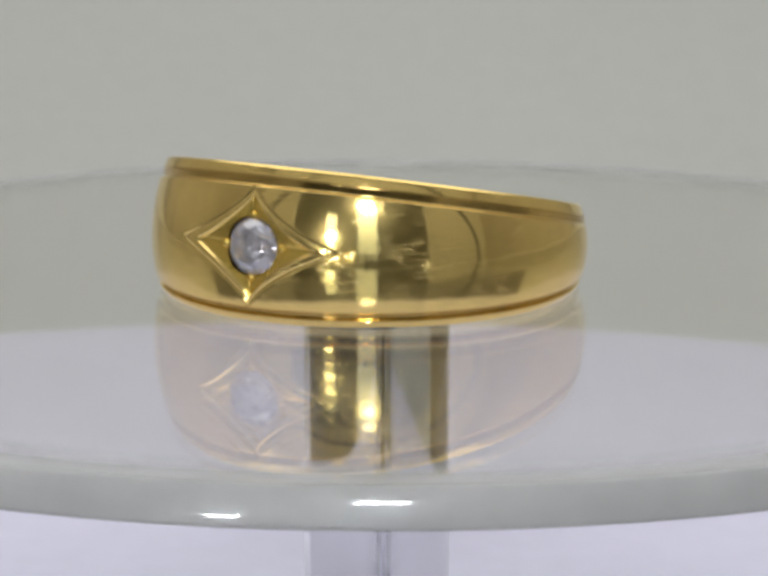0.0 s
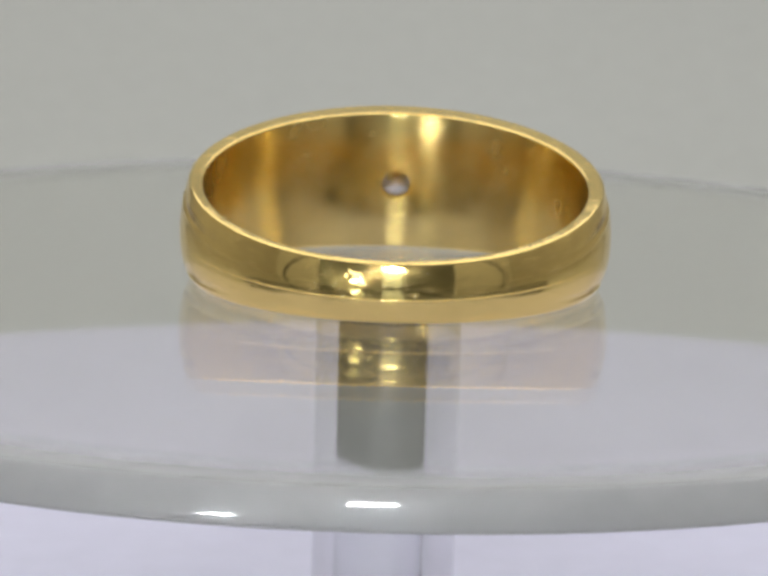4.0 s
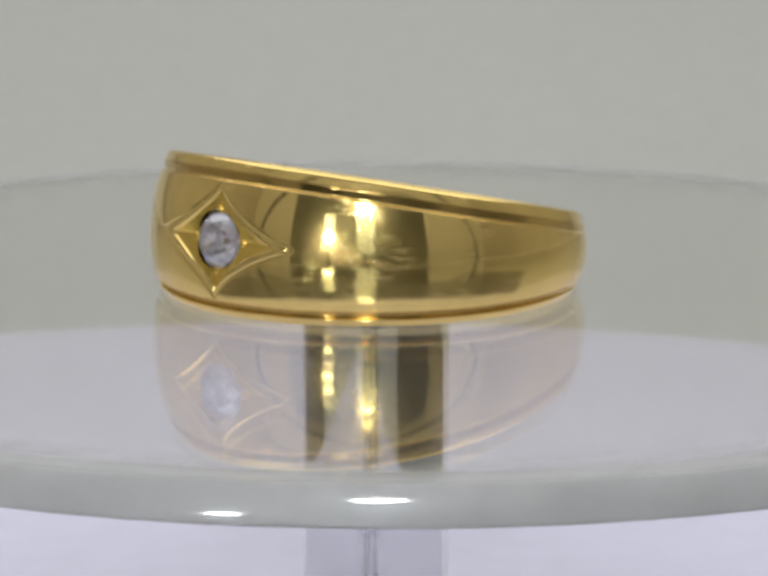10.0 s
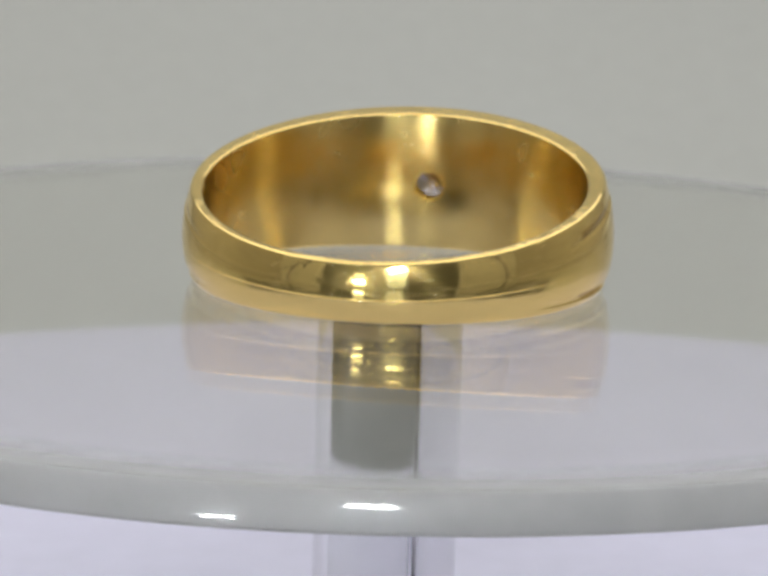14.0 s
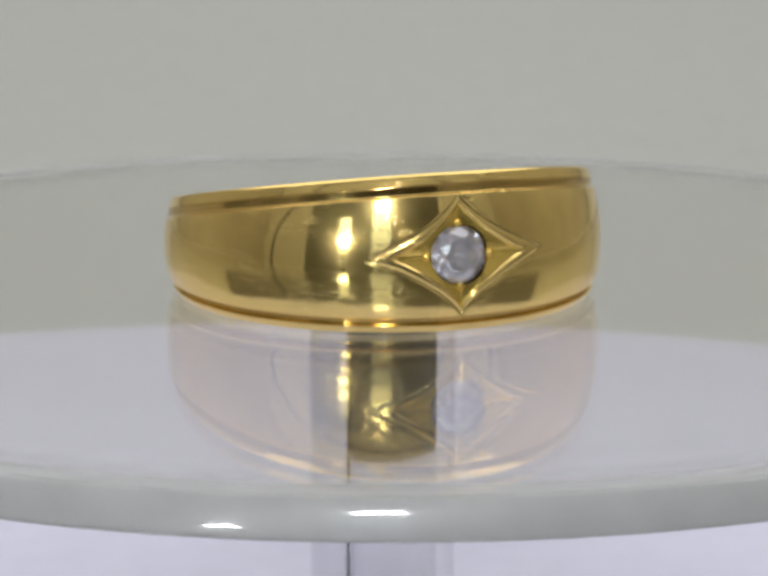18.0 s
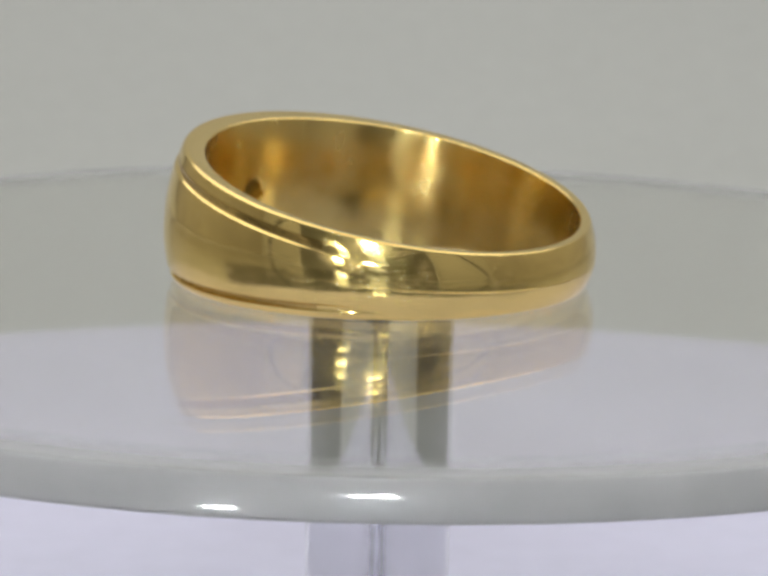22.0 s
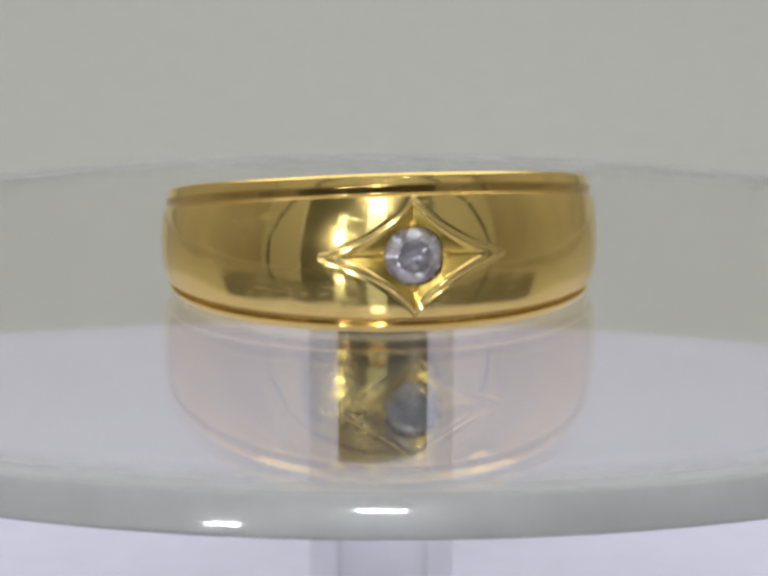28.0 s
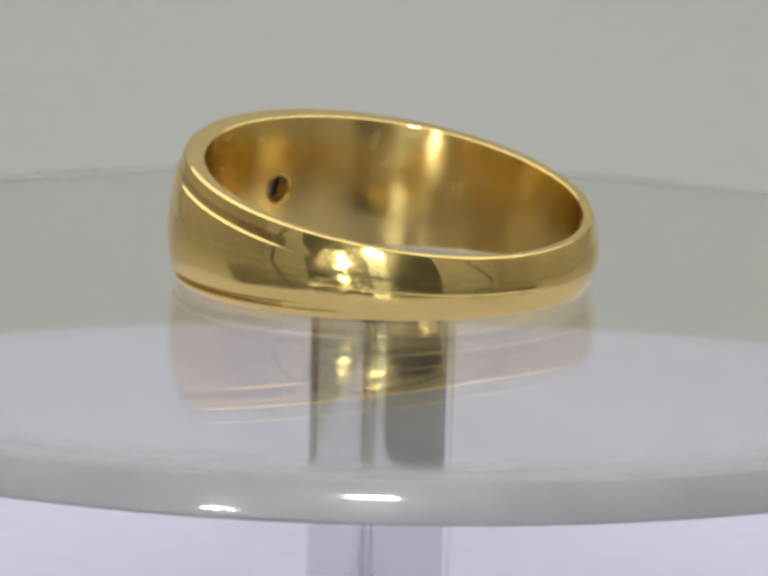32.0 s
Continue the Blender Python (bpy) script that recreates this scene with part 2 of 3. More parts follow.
def build_box():
    # floor and back are one seamless grey sweep
    bm = bmesh.new()
    path, behind = [(SWEEP_FRONT, FLOOR), (0.20, FLOOR)], [(SWEEP_FRONT, FLOOR - 0.003), (0.20, FLOOR - 0.003)]
    for k in range(1, 41):
        a = math.pi / 2 * k / 40
        for line, r in ((path, 0.20), (behind, 0.203)):
            line.append((0.20 + r * math.sin(a), FLOOR + 0.20 - r * math.cos(a)))
    path.append((0.40, TOP - 0.0005))
    behind.append((0.403, TOP - 0.0005))
    loop = path + behind[::-1]
    rows = [[bm.verts.new((x, y, z)) for x in (-0.264, 0.264)] for y, z in loop]
    for a, b in zip(rows, rows[1:] + rows[:1]):
        bm.faces.new((a[0], a[1], b[1], b[0]))
    bmesh.ops.recalc_face_normals(bm, faces=bm.faces[:])
    tagged(part("backdrop", bm, PAPER), "seamless light grey paper sweep behind the stand", kind="structure")
    for name, x0, x1 in (("wall_west", -HALF - 0.006, -HALF), ("wall_east", HALF, HALF + 0.006)):
        tagged(part(name, slab(bmesh.new(), x0, x1, FRONT - 0.004, BACK, FLOOR - 0.004, TOP), SIDE_FABRIC), "off-white fabric side wall of the light box", kind="structure")
    tagged(part("ceiling", slab(bmesh.new(), -HALF, HALF, FRONT, BACK, TOP, TOP + 0.006), FABRIC), "white fabric top of the light box", kind="structure")
    # front: flaps beside and above the open middle
    bm = bmesh.new()
    slab(bm, -HALF, OPEN_WEST, FRONT - 0.004, FRONT, FLOOR, TOP)
    slab(bm, OPEN_EAST, HALF, FRONT - 0.004, FRONT, FLOOR, TOP)
    slab(bm, OPEN_WEST, OPEN_EAST, FRONT - 0.004, FRONT, OPEN_Z, TOP)
    tagged(part("wall_south", bm, FABRIC), "white fabric front flaps of the light box around the opening", kind="structure")
    # a dark zip runs round the front flaps in an arch
    arch = [(-0.236, FLOOR + 0.002), (-0.236, -0.02)]
    arch += [(-0.236 * math.cos(math.pi * k / 64), -0.02 + 0.188 * math.sin(math.pi * k / 64)) for k in range(1, 64)]
    arch += [(0.236, -0.02), (0.236, FLOOR + 0.002)]
    bm = bmesh.new()
    rows = []
    for k, (x, z) in enumerate(arch):
        (x0, z0), (x1, z1) = arch[max(k - 1, 0)], arch[min(k + 1, len(arch) - 1)]
        n = Vector((z1 - z0, x0 - x1)).normalized() * 0.0055
        rows.append([bm.verts.new((x + sx * n.x, y, z + sx * n.y)) for sx, y in ((-1, FRONT + 0.0004), (-1, FRONT + 0.0014), (1, FRONT + 0.0014), (1, FRONT + 0.0004))])
    for a, b in zip(rows, rows[1:]):
        for k in range(4):
            bm.faces.new((a[k], a[(k + 1) % 4], b[(k + 1) % 4], b[k]))
    bm.faces.new(rows[0])
    bm.faces.new(rows[-1][::-1])
    bmesh.ops.recalc_face_normals(bm, faces=bm.faces[:])
    tagged(part("trim", bm, BLACK), "dark zip sewn in an arch round the front flaps", kind="structure")
    # the dim room behind the camera
    tagged(part("room_wall", slab(bmesh.new(), -1.2, 1.2, -0.92, -0.90, -0.84, 1.6), DARK), "dim grey room wall facing the light box", kind="structure")
    tagged(part("floor", slab(bmesh.new(), -HALF, HALF, FRONT, SWEEP_FRONT - 0.001, FLOOR - 0.004, FLOOR), FABRIC), "white fabric floor of the light box", kind="structure")
    mat = part("mat", slab(bmesh.new(), -0.215, 0.215, FRONT + 0.001, SWEEP_FRONT - 0.003, FLOOR + 0.0002, FLOOR + 0.0016, 0.0005), MAT)
    tagged(mat, "dark mat lying on the light box floor", "mat")
    tagged(part("ground", slab(bmesh.new(), -1.2, 1.2, -0.90, 1.2, -0.86, -0.84), DARK), "dim grey room floor under the table", kind="structure")
    tagged(part("table", slab(bmesh.new(), -0.5, 0.5, -0.45, 0.5, -0.8395, FLOOR - 0.005), TABLE), "dark table block under the light box", kind="structure")


def ceiling_light():
    root = tagged(new("ceiling_light"), "flat white led panel under the light box top", "light panel")
    root.location = (0, 0.12, TOP)
    part("frame", slab(bmesh.new(), -0.27, 0.27, -0.219, 0.272, -0.006, 0, 0.001), FABRIC, root)
    part("diffuser", slab(bmesh.new(), -0.262, 0.262, -0.212, 0.265, -0.010, -0.0062), PANEL_GLOW, root, "glowing white diffuser")


def led_lamp(x, y, z0, z1, w, soft, led_w, led_h, heights, label):
    """A lamp on a foot: a tall dim diffuser with bright led fields in its head."""
    root = tagged(new("led_lamp"), label, "lamp", "lamps before the opening")
    root.matrix_basis = pose(x, y, FLOOR - 0.005, 0, 0, math.degrees(math.atan2(x, -y)))
    up = -(FLOOR - 0.005)
    part("foot", slab(bmesh.new(), -0.03, 0.03, -0.025, 0.025, 0, 0.006, 0.001), BLACK, root)
    part("post", slab(bmesh.new(), -0.004, 0.004, -0.006, -0.001, 0.006, z0 + up + 0.01, 0.0005), BLACK, root)
    part("housing", slab(bmesh.new(), -w / 2 - 0.003, w / 2 + 0.003, -0.012, -0.0002, z0 + up - 0.003, z1 + up + 0.003, 0.0008), BLACK, root)
    part("diffuser", slab(bmesh.new(), -w / 2, w / 2, 0.0, 0.002, z0 + up, z1 + up), soft, root, "softly glowing diffuser")
    for z in heights:
        part("led_field", slab(bmesh.new(), -led_w / 2, led_w / 2, 0.0022, 0.0032, z + up - led_h / 2, z + up + led_h / 2, 0.0004), LAMP_WHITE, root, "bright white led field")
    return root


def base_board():
    """A flat board, round about the post in front and wider behind it."""
    low, high, edge, n = FLOOR + 0.0017, -0.025, 0.0015, 192

    def reach(a):
        away = abs(math.degrees(math.atan2(math.cos(a), -math.sin(a))))
        t = min(max((away - 70) / 45, 0), 1)
        wide = 0.0195 * math.sin(a) + math.sqrt(0.0795 ** 2 - (0.0195 * math.cos(a)) ** 2)
        return 0.060 + (wide - 0.060) * t * t * (3 - 2 * t)

    rows = [(edge + 0.001, high)]
    rows += [(edge * (1 - math.sin(math.pi / 2 * k / 8)), high - edge * (1 - math.cos(math.pi / 2 * k / 8))) for k in range(9)]
    rows += [(0, low)]
    bm = bmesh.new()
    turns = [2 * math.pi * k / n for k in range(n)]
    rings = [[bm.verts.new(((reach(a) - inset) * math.cos(a), (reach(a) - inset) * math.sin(a), z)) for a in turns] for inset, z in rows]
    for a, b in zip(rings, rings[1:]):
        for k in range(n):
            bm.faces.new((a[k], a[(k + 1) % n], b[(k + 1) % n], b[k]))
    bm.faces.new(rings[0])
    bm.faces.new(rings[-1])
    bmesh.ops.recalc_face_normals(bm, faces=bm.faces[:])
    board = tagged(part("base_board", bm, BASE), "rounded lavender white board under the display stand", "board")
    board.data.materials.append(BOARD_EDGE)
    for p in board.data.polygons:
        p.use_smooth = 0.05 < p.normal.z < 0.98
        p.material_index = 1 if p.use_smooth else 0


# ---- the turning stand ----
RATE, PHASE = -37.111, 597.837
# the disc leans a little, and leans round with the turn
LEAN, LEAN_TO = 0.771, -78.186
DISC_R, DISC_T = 37.3, 1.6
POST_R, POST_OFF, POST_OFF_TO = 3.5, 0.43, -33.7
BAR_HALF, BAR_TURN = 1.85, 83.2


def display_stand():
    root = tagged(new("display_stand"), "round clear acrylic display disc on a clear post", "display stand")
    # the edge is a slightly rounded cone, widest at the bottom
    edge, bow, low, high = [], 3.58, 7.0, 33.3
    for k in range(13):
        a = radians(high + (low - high) * k / 12)
        edge.append((DISC_R - bow * (math.cos(radians(low)) - math.cos(a)), -DISC_T + 0.06 + bow * (math.sin(a) - math.sin(radians(low)))))
    edge = [(edge[0][0] - 0.03, 0.0)] + edge + [(DISC_R - 0.02, -DISC_T + 0.03), (DISC_R - 0.08, -DISC_T)]
    skin = [(r - 0.08, z) for r, z in edge]
    prof = [(0, 0)] + [(r, 0) for r in (10, 20, 30, 35)] + [(r - 0.02, z) for r, z in skin]
    # the clear round post is bonded to the disc, a little off its axis
    foot = -24.99
    at = Vector((POST_OFF * math.cos(radians(POST_OFF_TO)), POST_OFF * math.sin(radians(POST_OFF_TO)), 0)) * MM
    prof = [(r * MM, z * MM) for r, z in prof + [(35, -DISC_T), (20, -DISC_T)]]
    prof += [(r * MM, z * MM, at.x, at.y) for r, z in ((POST_R + 0.02, -DISC_T), (POST_R, -DISC_T - 0.02), (POST_R, -DISC_T - 0.04), (POST_R, foot + 0.04), (POST_R, foot + 0.02), (POST_R - 0.02, foot), (0, foot))]
    disc = part("disc", lathe(prof, 256), ACRYLIC, root, "clear acrylic disc with a sloped edge on a clear round post", True)
    rim = edge + skin[::-1] + edge[:1]
    part("rim", lathe([(r * MM, z * MM) for r, z in rim], 256), FROST_EDGE, disc, "satin pale sloped edge of the disc", True)
    # ring of painted grey that softens the rim's upper boundary like refraction
    painted_fade = part("painted_fade", lathe([(r * MM, 0.008 * MM) for r in (31.0, 33.0, 35.0, 36.65)], 192), PAINTED_FADE, disc, "grey edge refraction painted as a fade on the disc")
    painted_fade.visible_shadow = False
    for p in disc.data.polygons:
        p.use_smooth = abs(p.normal.z) < 0.995
    disc.visible_shadow = False
    # a square steel bar is set in the post
    top = -DISC_T - 0.06
    bar = bmesh.new()
    slab(bar, -BAR_HALF * MM, BAR_HALF * MM, -BAR_HALF * MM, BAR_HALF * MM, (foot + 0.05) * MM, top * MM)
    upright = [e for e in bar.edges if abs(e.verts[0].co.z - e.verts[1].co.z) > 0.001]
    bmesh.ops.bevel(bar, geom=upright, offset=0.12 * MM, segments=2, affect="EDGES")
    bmesh.ops.rotate(bar, verts=bar.verts[:], cent=(0, 0, 0), matrix=Matrix.Rotation(radians(BAR_TURN), 3, "Z"))
    bmesh.ops.translate(bar, verts=bar.verts[:], vec=at)
    part("bar", bar, STEEL, disc, "square polished steel bar inside the post")
    return root


# ---- the ring ----
R_MAX, R_IN, R_IN_STONE = 10.35, 9.00, 8.10
H0, TAPER = 2.35, 0.115
TILT = math.atan(TAPER)
RIM_TOP, RIM_LOW = 1.04, 0.76
CORNER = 0.17
GEM_R, GIRDLE, GEM_MAINS = 1.31, 10.02, 8
RING_OFF = (0.700, -0.410)


def smooth(e0, e1, x):
    t = np.clip((x - e0) / (e1 - e0), 0, 1)
    return t * t * (3 - 2 * t)


def to_ring(r, psi, w):
    """From radius, angle from the stone and height on the band's own axis to the ring lying on its lower edge, in metres."""
    u, v = r * np.cos(psi), r * np.sin(psi)
    x = u * math.cos(TILT) - w * math.sin(TILT)
    z = w * math.cos(TILT) + u * math.sin(TILT) + H0 * math.cos(TILT)
    return np.stack([x, v, z], -1) * MM


def upper(u):
    """Height of the upper edge over the band's middle, u along the way to the stone."""
    return 2.665 + 0.1065 * u + 0.0001 * u * u


def lower(u):
    return H0 + TAPER * u


def swell(psi):
    """The band is thinnest at its sides, thicker at the stone and at the back."""
    p = np.abs(psi)
    return -0.02 + 0.07 * (1 - smooth(radians(15), radians(105), p)) + 0.10 * smooth(radians(95), radians(180), p)


def outer_radius(psi, w, d):
    """Radius of the outer surface: a domed body between two stepped rims that fade out towards the shank, with the carved lozenge."""
    half = np.where(w > 0, upper(9.8 * np.cos(psi)), lower(9.8 * np.cos(psi)))
    bulge = 0.47 + 0.20 * (1 - smooth(radians(25), radians(95), np.abs(psi)))
    bulge = bulge - np.where(w < 0, 0.15 * smooth(radians(90), radians(150), np.abs(psi)), 0)

    def body(at):
        return R_MAX + swell(psi) - bulge * np.clip(at / half, 0, 1) ** 2.1

    r = body(np.abs(w))
    fade = 1 - smooth(radians(80), radians(140), np.abs(psi))
    # upper rim: a chamfer, an upright wall and a small ledge where the body begins
    wall = body(half - RIM_TOP) - 0.11 - 0.50 * np.clip(0.36 - d, 0, 1) - 0.10 * np.clip(d - 0.38, 0, 1)
    blend = smooth(RIM_TOP - 0.13, RIM_TOP, d)
    rim = wall * (1 - blend) + r * blend
    # lower rim: a round bead and a narrow groove
    e = d / RIM_LOW
    groove = smooth(0.47, 0.62, e) * (1 - smooth(0.84, 0.99, e))
    low = r - (0.04 + 0.04 * smooth(0.42, 0.05, e)) * (1 - smooth(0.84, 1.0, e)) - 0.24 * groove
    r = r + fade * (np.where(w > 0, np.minimum(rim, r), low) - r)
    # the upper shoulder is crisper on the shank
    worn = np.where(w > 0, smooth(radians(70), radians(125), np.abs(psi)), 0)
    corner = np.clip(1 - d / (CORNER - 0.09 * worn), 0, 1)
    r = r - (CORNER - 0.09 * worn) * (1 - np.sqrt(np.clip(1 - corner ** 2, 0, 1)))
    # lozenge cut and the fine line round it
    a = np.abs(psi) * R_MAX
    b = np.abs(w)
    f = (a / 3.32) ** 0.82 + (b / 2.4) ** 0.82
    inside = np.clip(1 - f, 0, 1)
    near = np.abs(psi) < radians(32)
    r = r - near * (0.10 * smooth(0.0, 0.05, inside) + 0.62 * inside)
    g = (a / 4.12) ** 0.78 + (b * b / (b + 0.12) / 2.50) ** 0.78
    r = r - near * 0.055 * np.exp(-((g - 1.0) / 0.030) ** 2)
    # worn nicks along the upper edge of the shank
    rng = np.random.RandomState(4)
    for k in range(26):
        at, high, size, deep = rng.uniform(158, 172), rng.uniform(0.05, 1.5) ** 1.2, rng.uniform(0.05, 0.13), rng.uniform(-0.005, 0.008)
        away = ((psi - radians(at)) * 10.0 / (1.6 * size)) ** 2 + ((d - high) / size) ** 2
        r = r - deep * np.exp(-away) * (w > 0)
    return r


def ring_band():
    fine = np.radians(np.arange(-32, 32.001, 0.16))
    rest = np.radians(np.concatenate([np.arange(32.8, 152, 0.8), np.arange(152.2, 178, 0.2), np.arange(178.6, 327.5, 0.8)]))
    psi = np.concatenate([fine, rest])
    psi = np.where(psi > math.pi, psi - 2 * math.pi, psi)
    arc = np.linspace(math.pi / 2, 0, 13)
    q = np.concatenate([CORNER * (1 - np.sin(arc)), np.linspace(CORNER, 1.15, 44)[1:], 1.15 + np.linspace(0, 1, 48)[1:]])
    P = psi[:, None]
    rows_r, rows_w, kind = [], [], []
    # outer surface, from the lower edge to the upper
    def rows(edge_height):
        return np.where(q[None] <= 1.15, q[None], 1.15 + (q[None] - 1.15) * (edge_height - 1.15))

    low_half, top_half = lower(9.8 * np.cos(P)), upper(9.8 * np.cos(P))
    d_low, d_top = rows(low_half), rows(top_half)
    d = np.concatenate([d_low, d_top[:, -2::-1]], 1)
    w = np.concatenate([d_low - low_half, (top_half - d_top)[:, -2::-1]], 1)
    r = outer_radius(np.broadcast_to(P, w.shape), w, d)
    # keep both edges in their planes
    k = len(q)
    w = np.concatenate([d[:, :k] - lower(r[:, :k] * np.cos(P)), upper(r[:, k:] * np.cos(P)) - d[:, k:]], 1)
    w[:, k - 1] = 0
    n_out = w.shape[1]
    # upper edge, inner wall, lower edge
    r_top, r_bot = r[:, -1:], r[:, :1]
    t = np.linspace(0, 1, 7)[None, 1:]
    arc = np.linspace(0, math.pi / 2, 9)[None, 1:]
    inner = 0.11
    # the wall is thick behind the stone and thin at the back, and the bore opens towards its upper edge
    middle = R_IN + 0.05 * np.sin(P) - 0.65 * np.cos(P) - 0.25 * np.cos(P) ** 2
    round_in = 0.13 + 0.13 * np.cos(P) + 0.12 * np.cos(P) ** 2
    bore = middle + round_in
    flat_r = r_top + (bore + inner - r_top) * t
    turn_r = bore + inner * (1 - np.sin(arc)) + 0 * r_top
    turn_d = inner * (1 - np.cos(arc)) + 0 * r_top
    edge_r = np.concatenate([flat_r, turn_r], 1)
    edge_w = upper(edge_r * np.cos(P)) - np.concatenate([0 * flat_r, turn_d], 1)
    flat_r = r_bot + (middle + inner - r_bot) * t
    low_r = np.concatenate([flat_r, turn_r - round_in], 1)
    low_w = np.concatenate([0 * flat_r, turn_d], 1) - lower(low_r * np.cos(P))
    low_r, low_w = low_r[:, ::-1], low_w[:, ::-1]
    in_t = np.linspace(0, 1, 80)[None, 1:-1]
    in_w = edge_w[:, -1:] * (1 - in_t) + low_w[:, :1] * in_t
    in_r = middle + round_in * np.clip(1 - 1.6 * in_t, 0, 1) ** 2
    n_in0 = n_out + edge_r.shape[1]
    R = np.concatenate([r, edge_r, in_r, low_r], 1)
    Wd = np.concatenate([w, edge_w, in_w, low_w], 1)
    n_in1 = n_in0 + in_r.shape[1]
    n, m = R.shape
    co = to_ring(R, np.broadcast_to(P, R.shape), Wd).reshape(-1, 3)
    i, j = np.meshgrid(np.arange(n), np.arange(m), indexing="ij")
    i2, j2 = (i + 1) % n, (j + 1) % m
    quads = np.stack([i * m + j, i2 * m + j, i2 * m + j2, i * m + j2], -1)
    # open the seat of the stone
    dist = np.hypot(P * np.where(np.arange(m)[None] < n_out, GIRDLE, R_IN_STONE), Wd)
    limit = np.where(np.arange(m) < n_out, GEM_R + 0.02, np.where((np.arange(m) >= n_in0) & (np.arange(m) < n_in1), 0.75, -1.0))[None]
    hole = dist < limit
    keep = ~(hole | hole[i2, j] | hole[i, j2] | hole[i2, j2])
    quads = quads[keep]
    me = bpy.data.meshes.new("band")
    me.from_pydata(co.tolist(), [], quads.tolist())
    me.polygons.foreach_set("use_smooth", np.ones(len(me.polygons), bool))
    me.materials.append(GOLD)
    me.materials.append(GOLD_INSIDE)
    me.materials.append(GOLD_CUT)
    me.materials.append(GOLD_GROOVE)
    ring_row = j[keep]
    floor_cut = ((np.abs(P) * R_MAX / 3.32) ** 0.82 + (np.abs(Wd) / 2.4) ** 0.82 < 0.97) & (np.abs(P) < 0.5) & (np.arange(m)[None] < n_out)
    index = np.where((ring_row >= n_in0 - 1) & (ring_row < n_in1), 1, np.where(floor_cut[keep], 2, 0))
    # the grooves beside both rims take a darker gold, where they are deep
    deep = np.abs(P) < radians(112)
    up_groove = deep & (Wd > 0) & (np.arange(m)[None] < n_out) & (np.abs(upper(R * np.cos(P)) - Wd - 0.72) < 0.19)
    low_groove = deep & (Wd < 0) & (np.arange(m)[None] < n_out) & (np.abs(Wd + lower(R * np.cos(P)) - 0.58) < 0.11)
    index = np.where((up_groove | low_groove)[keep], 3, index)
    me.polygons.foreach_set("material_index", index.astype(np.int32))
    me.update()
    return me


def on_stone(x, y, h):
    """A point by the stone: x round the band, y along its axis, h the radius."""
    return Vector(to_ring(np.array(h), np.array(x / h), np.array(y)).tolist())


def seat():
    bm = bmesh.new()
    n = 48
    rings = []
    for rad, h in ((GEM_R + 0.12, GIRDLE - 0.19), (GEM_R + 0.02, GIRDLE - 0.07), (GEM_R - 0.10, GIRDLE - 0.13), (0.76, 8.95), (0.72, 8.40), (0.71, R_IN_STONE - 0.01), (0.80, R_IN_STONE - 0.02)):
        rings.append([bm.verts.new(on_stone(rad * math.cos(2 * math.pi * k / n), rad * math.sin(2 * math.pi * k / n), h)) for k in range(n)])
    for a, b in zip(rings, rings[1:]):
        for k in range(n):
            bm.faces.new((a[k], a[(k + 1) % n], b[(k + 1) % n], b[k]))
    return bm


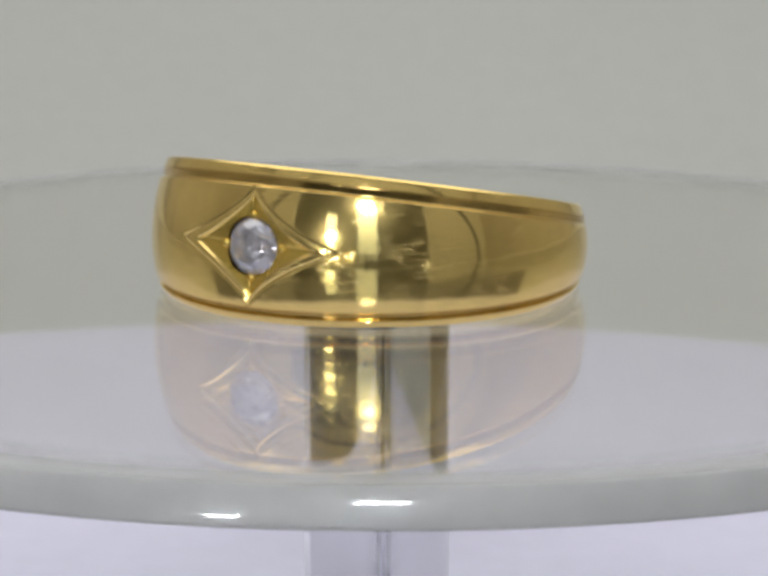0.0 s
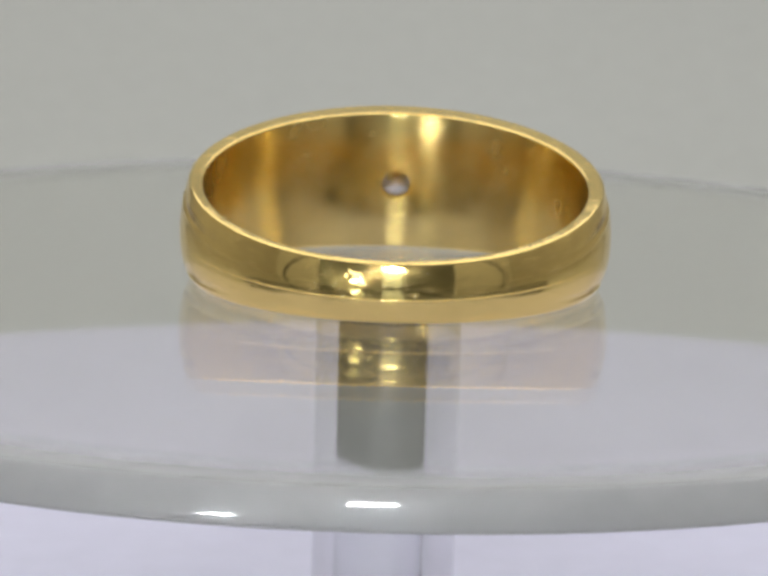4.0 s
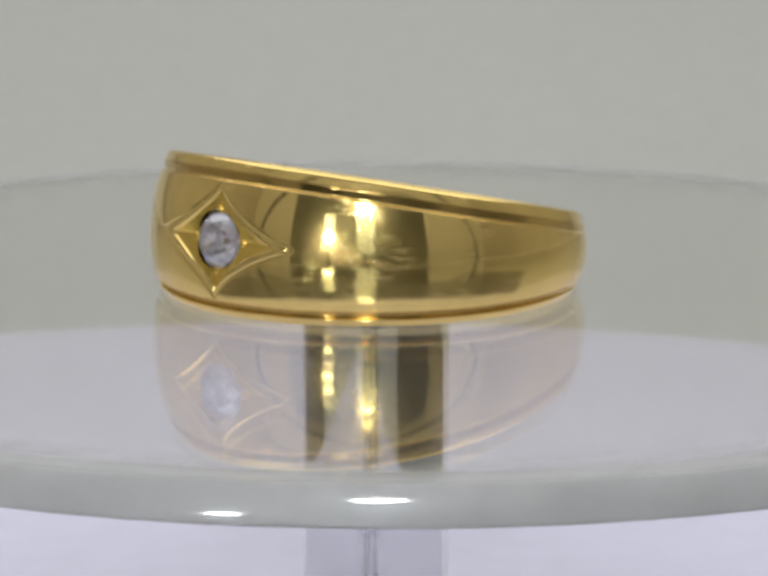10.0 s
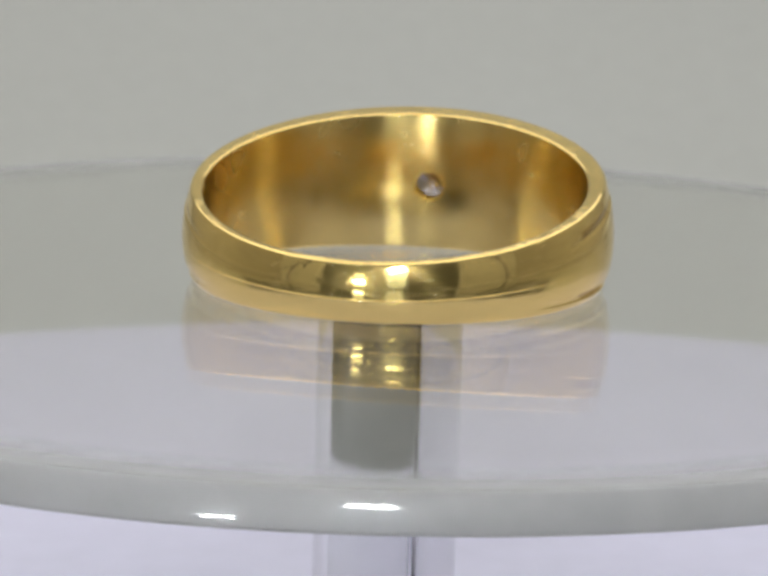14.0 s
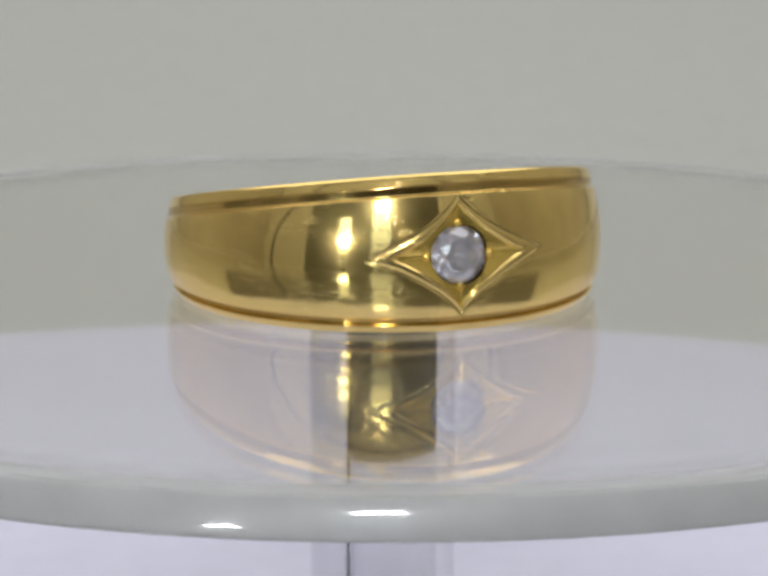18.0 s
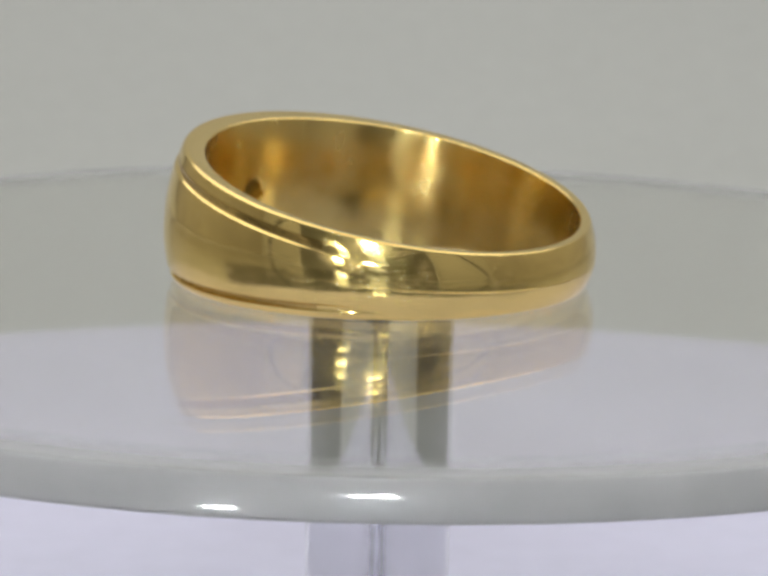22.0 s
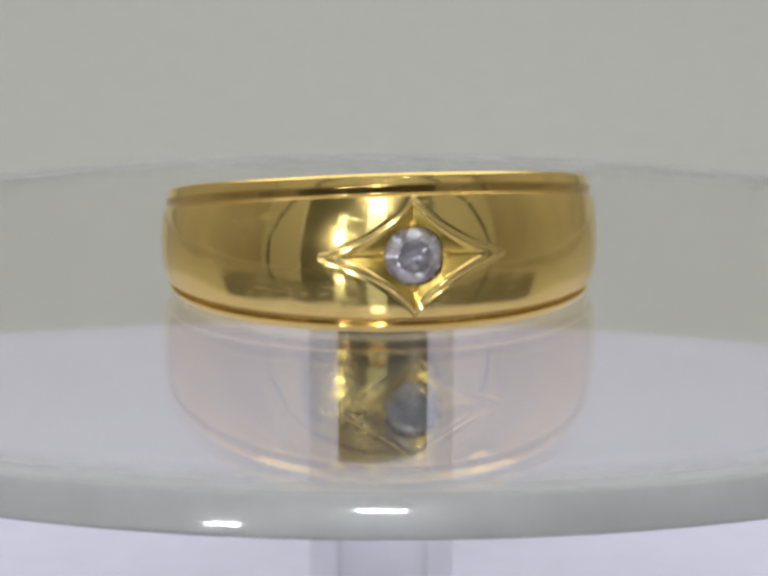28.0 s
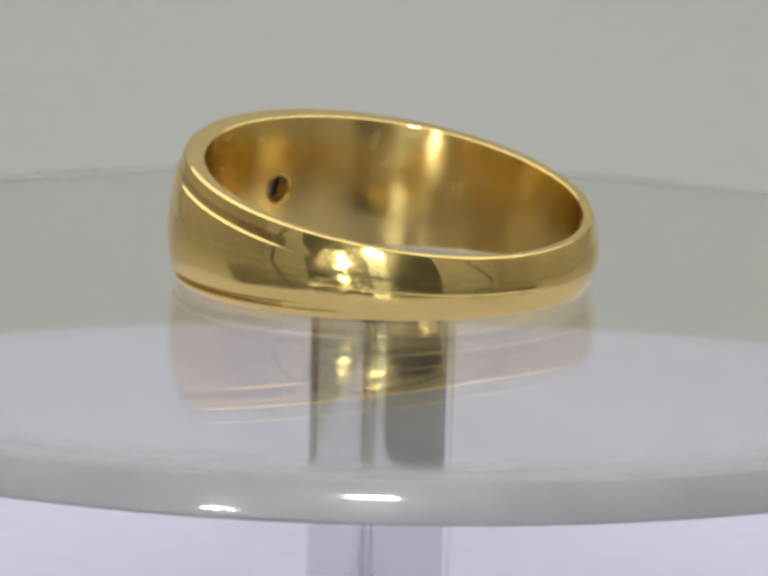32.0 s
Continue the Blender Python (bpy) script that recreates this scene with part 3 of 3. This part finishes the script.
def brilliant():
    bm = bmesh.new()
    R, T, crown, pav = GEM_R, 0.60 * GEM_R, 0.48, 1.10

    def pt(rad, deg, h):
        return bm.verts.new(on_stone(rad * math.cos(radians(deg)), rad * math.sin(radians(deg)), GIRDLE + h))

    n, step = GEM_MAINS, 360 / GEM_MAINS
    c = math.cos(radians(step / 2))
    mid, low = 0.80 * R, 0.26 * R
    tab = [pt(T, step * k, crown) for k in range(n)]
    star = [pt(mid, step * (k + 0.5), crown * (R - mid * c) / (R - T)) for k in range(n)]
    gir = [pt(R, step / 2 * k, 0.0) for k in range(2 * n)]
    gir2 = [pt(R, step / 2 * k, -0.05) for k in range(2 * n)]
    pavm = [pt(low, step * (k + 0.5), -0.05 - pav * (1 - low * c / R)) for k in range(n)]
    cul = pt(0, 0, -0.05 - pav)
    bm.faces.new(tab)
    for k in range(n):
        j = (k + 1) % n
        g0, g1, g2 = 2 * k, 2 * k + 1, (2 * k + 2) % (2 * n)
        bm.faces.new((tab[k], star[k], tab[j]))
        bm.faces.new((tab[k], star[k - 1], gir[g0], star[k]))
        bm.faces.new((star[k], gir[g0], gir[g1]))
        bm.faces.new((star[k], gir[g1], gir[g2]))
        for corners in ((cul, pavm[k], gir2[g0], pavm[k - 1]), (pavm[k], gir2[g1], gir2[g0]), (pavm[k], gir2[g2], gir2[g1])):
            bm.faces.new(corners).material_index = 1
    for k in range(2 * n):
        j = (k + 1) % (2 * n)
        bm.faces.new((gir[k], gir2[k], gir2[j], gir[j]))
    bmesh.ops.recalc_face_normals(bm, faces=bm.faces[:])
    return bm


def bead(x, y, rad):
    bm = bmesh.new()
    bmesh.ops.create_icosphere(bm, subdivisions=3, radius=rad * MM)
    at = on_stone(x, y, GIRDLE - 0.03)
    for v in bm.verts:
        v.co = at + Vector((v.co.x * 0.8, v.co.y, v.co.z))
    return bm


def ring():
    root = tagged(new("ring"), "polished yellow gold ring with one diamond in a carved lozenge", "ring")
    band = new("band", ring_band())
    band.parent = root
    band["label"] = "domed gold band, broad at the stone and narrow behind"
    part("seat", seat(), GOLD_CUT, root, "gold cone seat open to the inside", True)
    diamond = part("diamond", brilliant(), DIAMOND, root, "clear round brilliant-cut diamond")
    diamond.data.materials.append(DIAMOND_BACK)
    for deg in (0, 90, 180, 270):
        k = 1.50 if deg % 180 == 0 else 1.42
        part("bead", bead(k * math.cos(radians(deg)), k * math.sin(radians(deg)), 0.24 if deg % 180 == 0 else 0.2), GOLD_CUT, root, smooth=True)
    return root


build_box()
ceiling_light()
led_lamp(-0.004, -0.30, 0.006, 0.180, 0.052, LAMP_SOFT, 0.034, 0.024, (0.157,), "tall lit white lamp on a black foot")
led_lamp(-0.100, -0.28, 0.012, 0.115, 0.028, LAMP_DIM, 0.020, 0.016, (0.046,), "narrow lit white lamp on a black foot")
base_board()
STAND = display_stand()
RING = ring()


# ---- what turns ----
def motions():
    times = [0.5 * k for k in range(int(SECONDS / 0.5) + 1)]
    stand_rows, ring_rows = [], []
    lean = Matrix.Rotation(radians(LEAN), 4, Vector((-math.sin(radians(LEAN_TO)), math.cos(radians(LEAN_TO)), 0)))
    on_disc = pose(RING_OFF[0] * MM, RING_OFF[1] * MM, 0.00002, 0, 0, 0.5)
    for t in times:
        turned = pose(0, 0, 0, 0, 0, RATE * t + PHASE) @ lean
        stand_rows.append((t, turned))
        ring_rows.append((t, turned @ on_disc))
    walk(STAND, stand_rows)
    walk(RING, ring_rows)


motions()
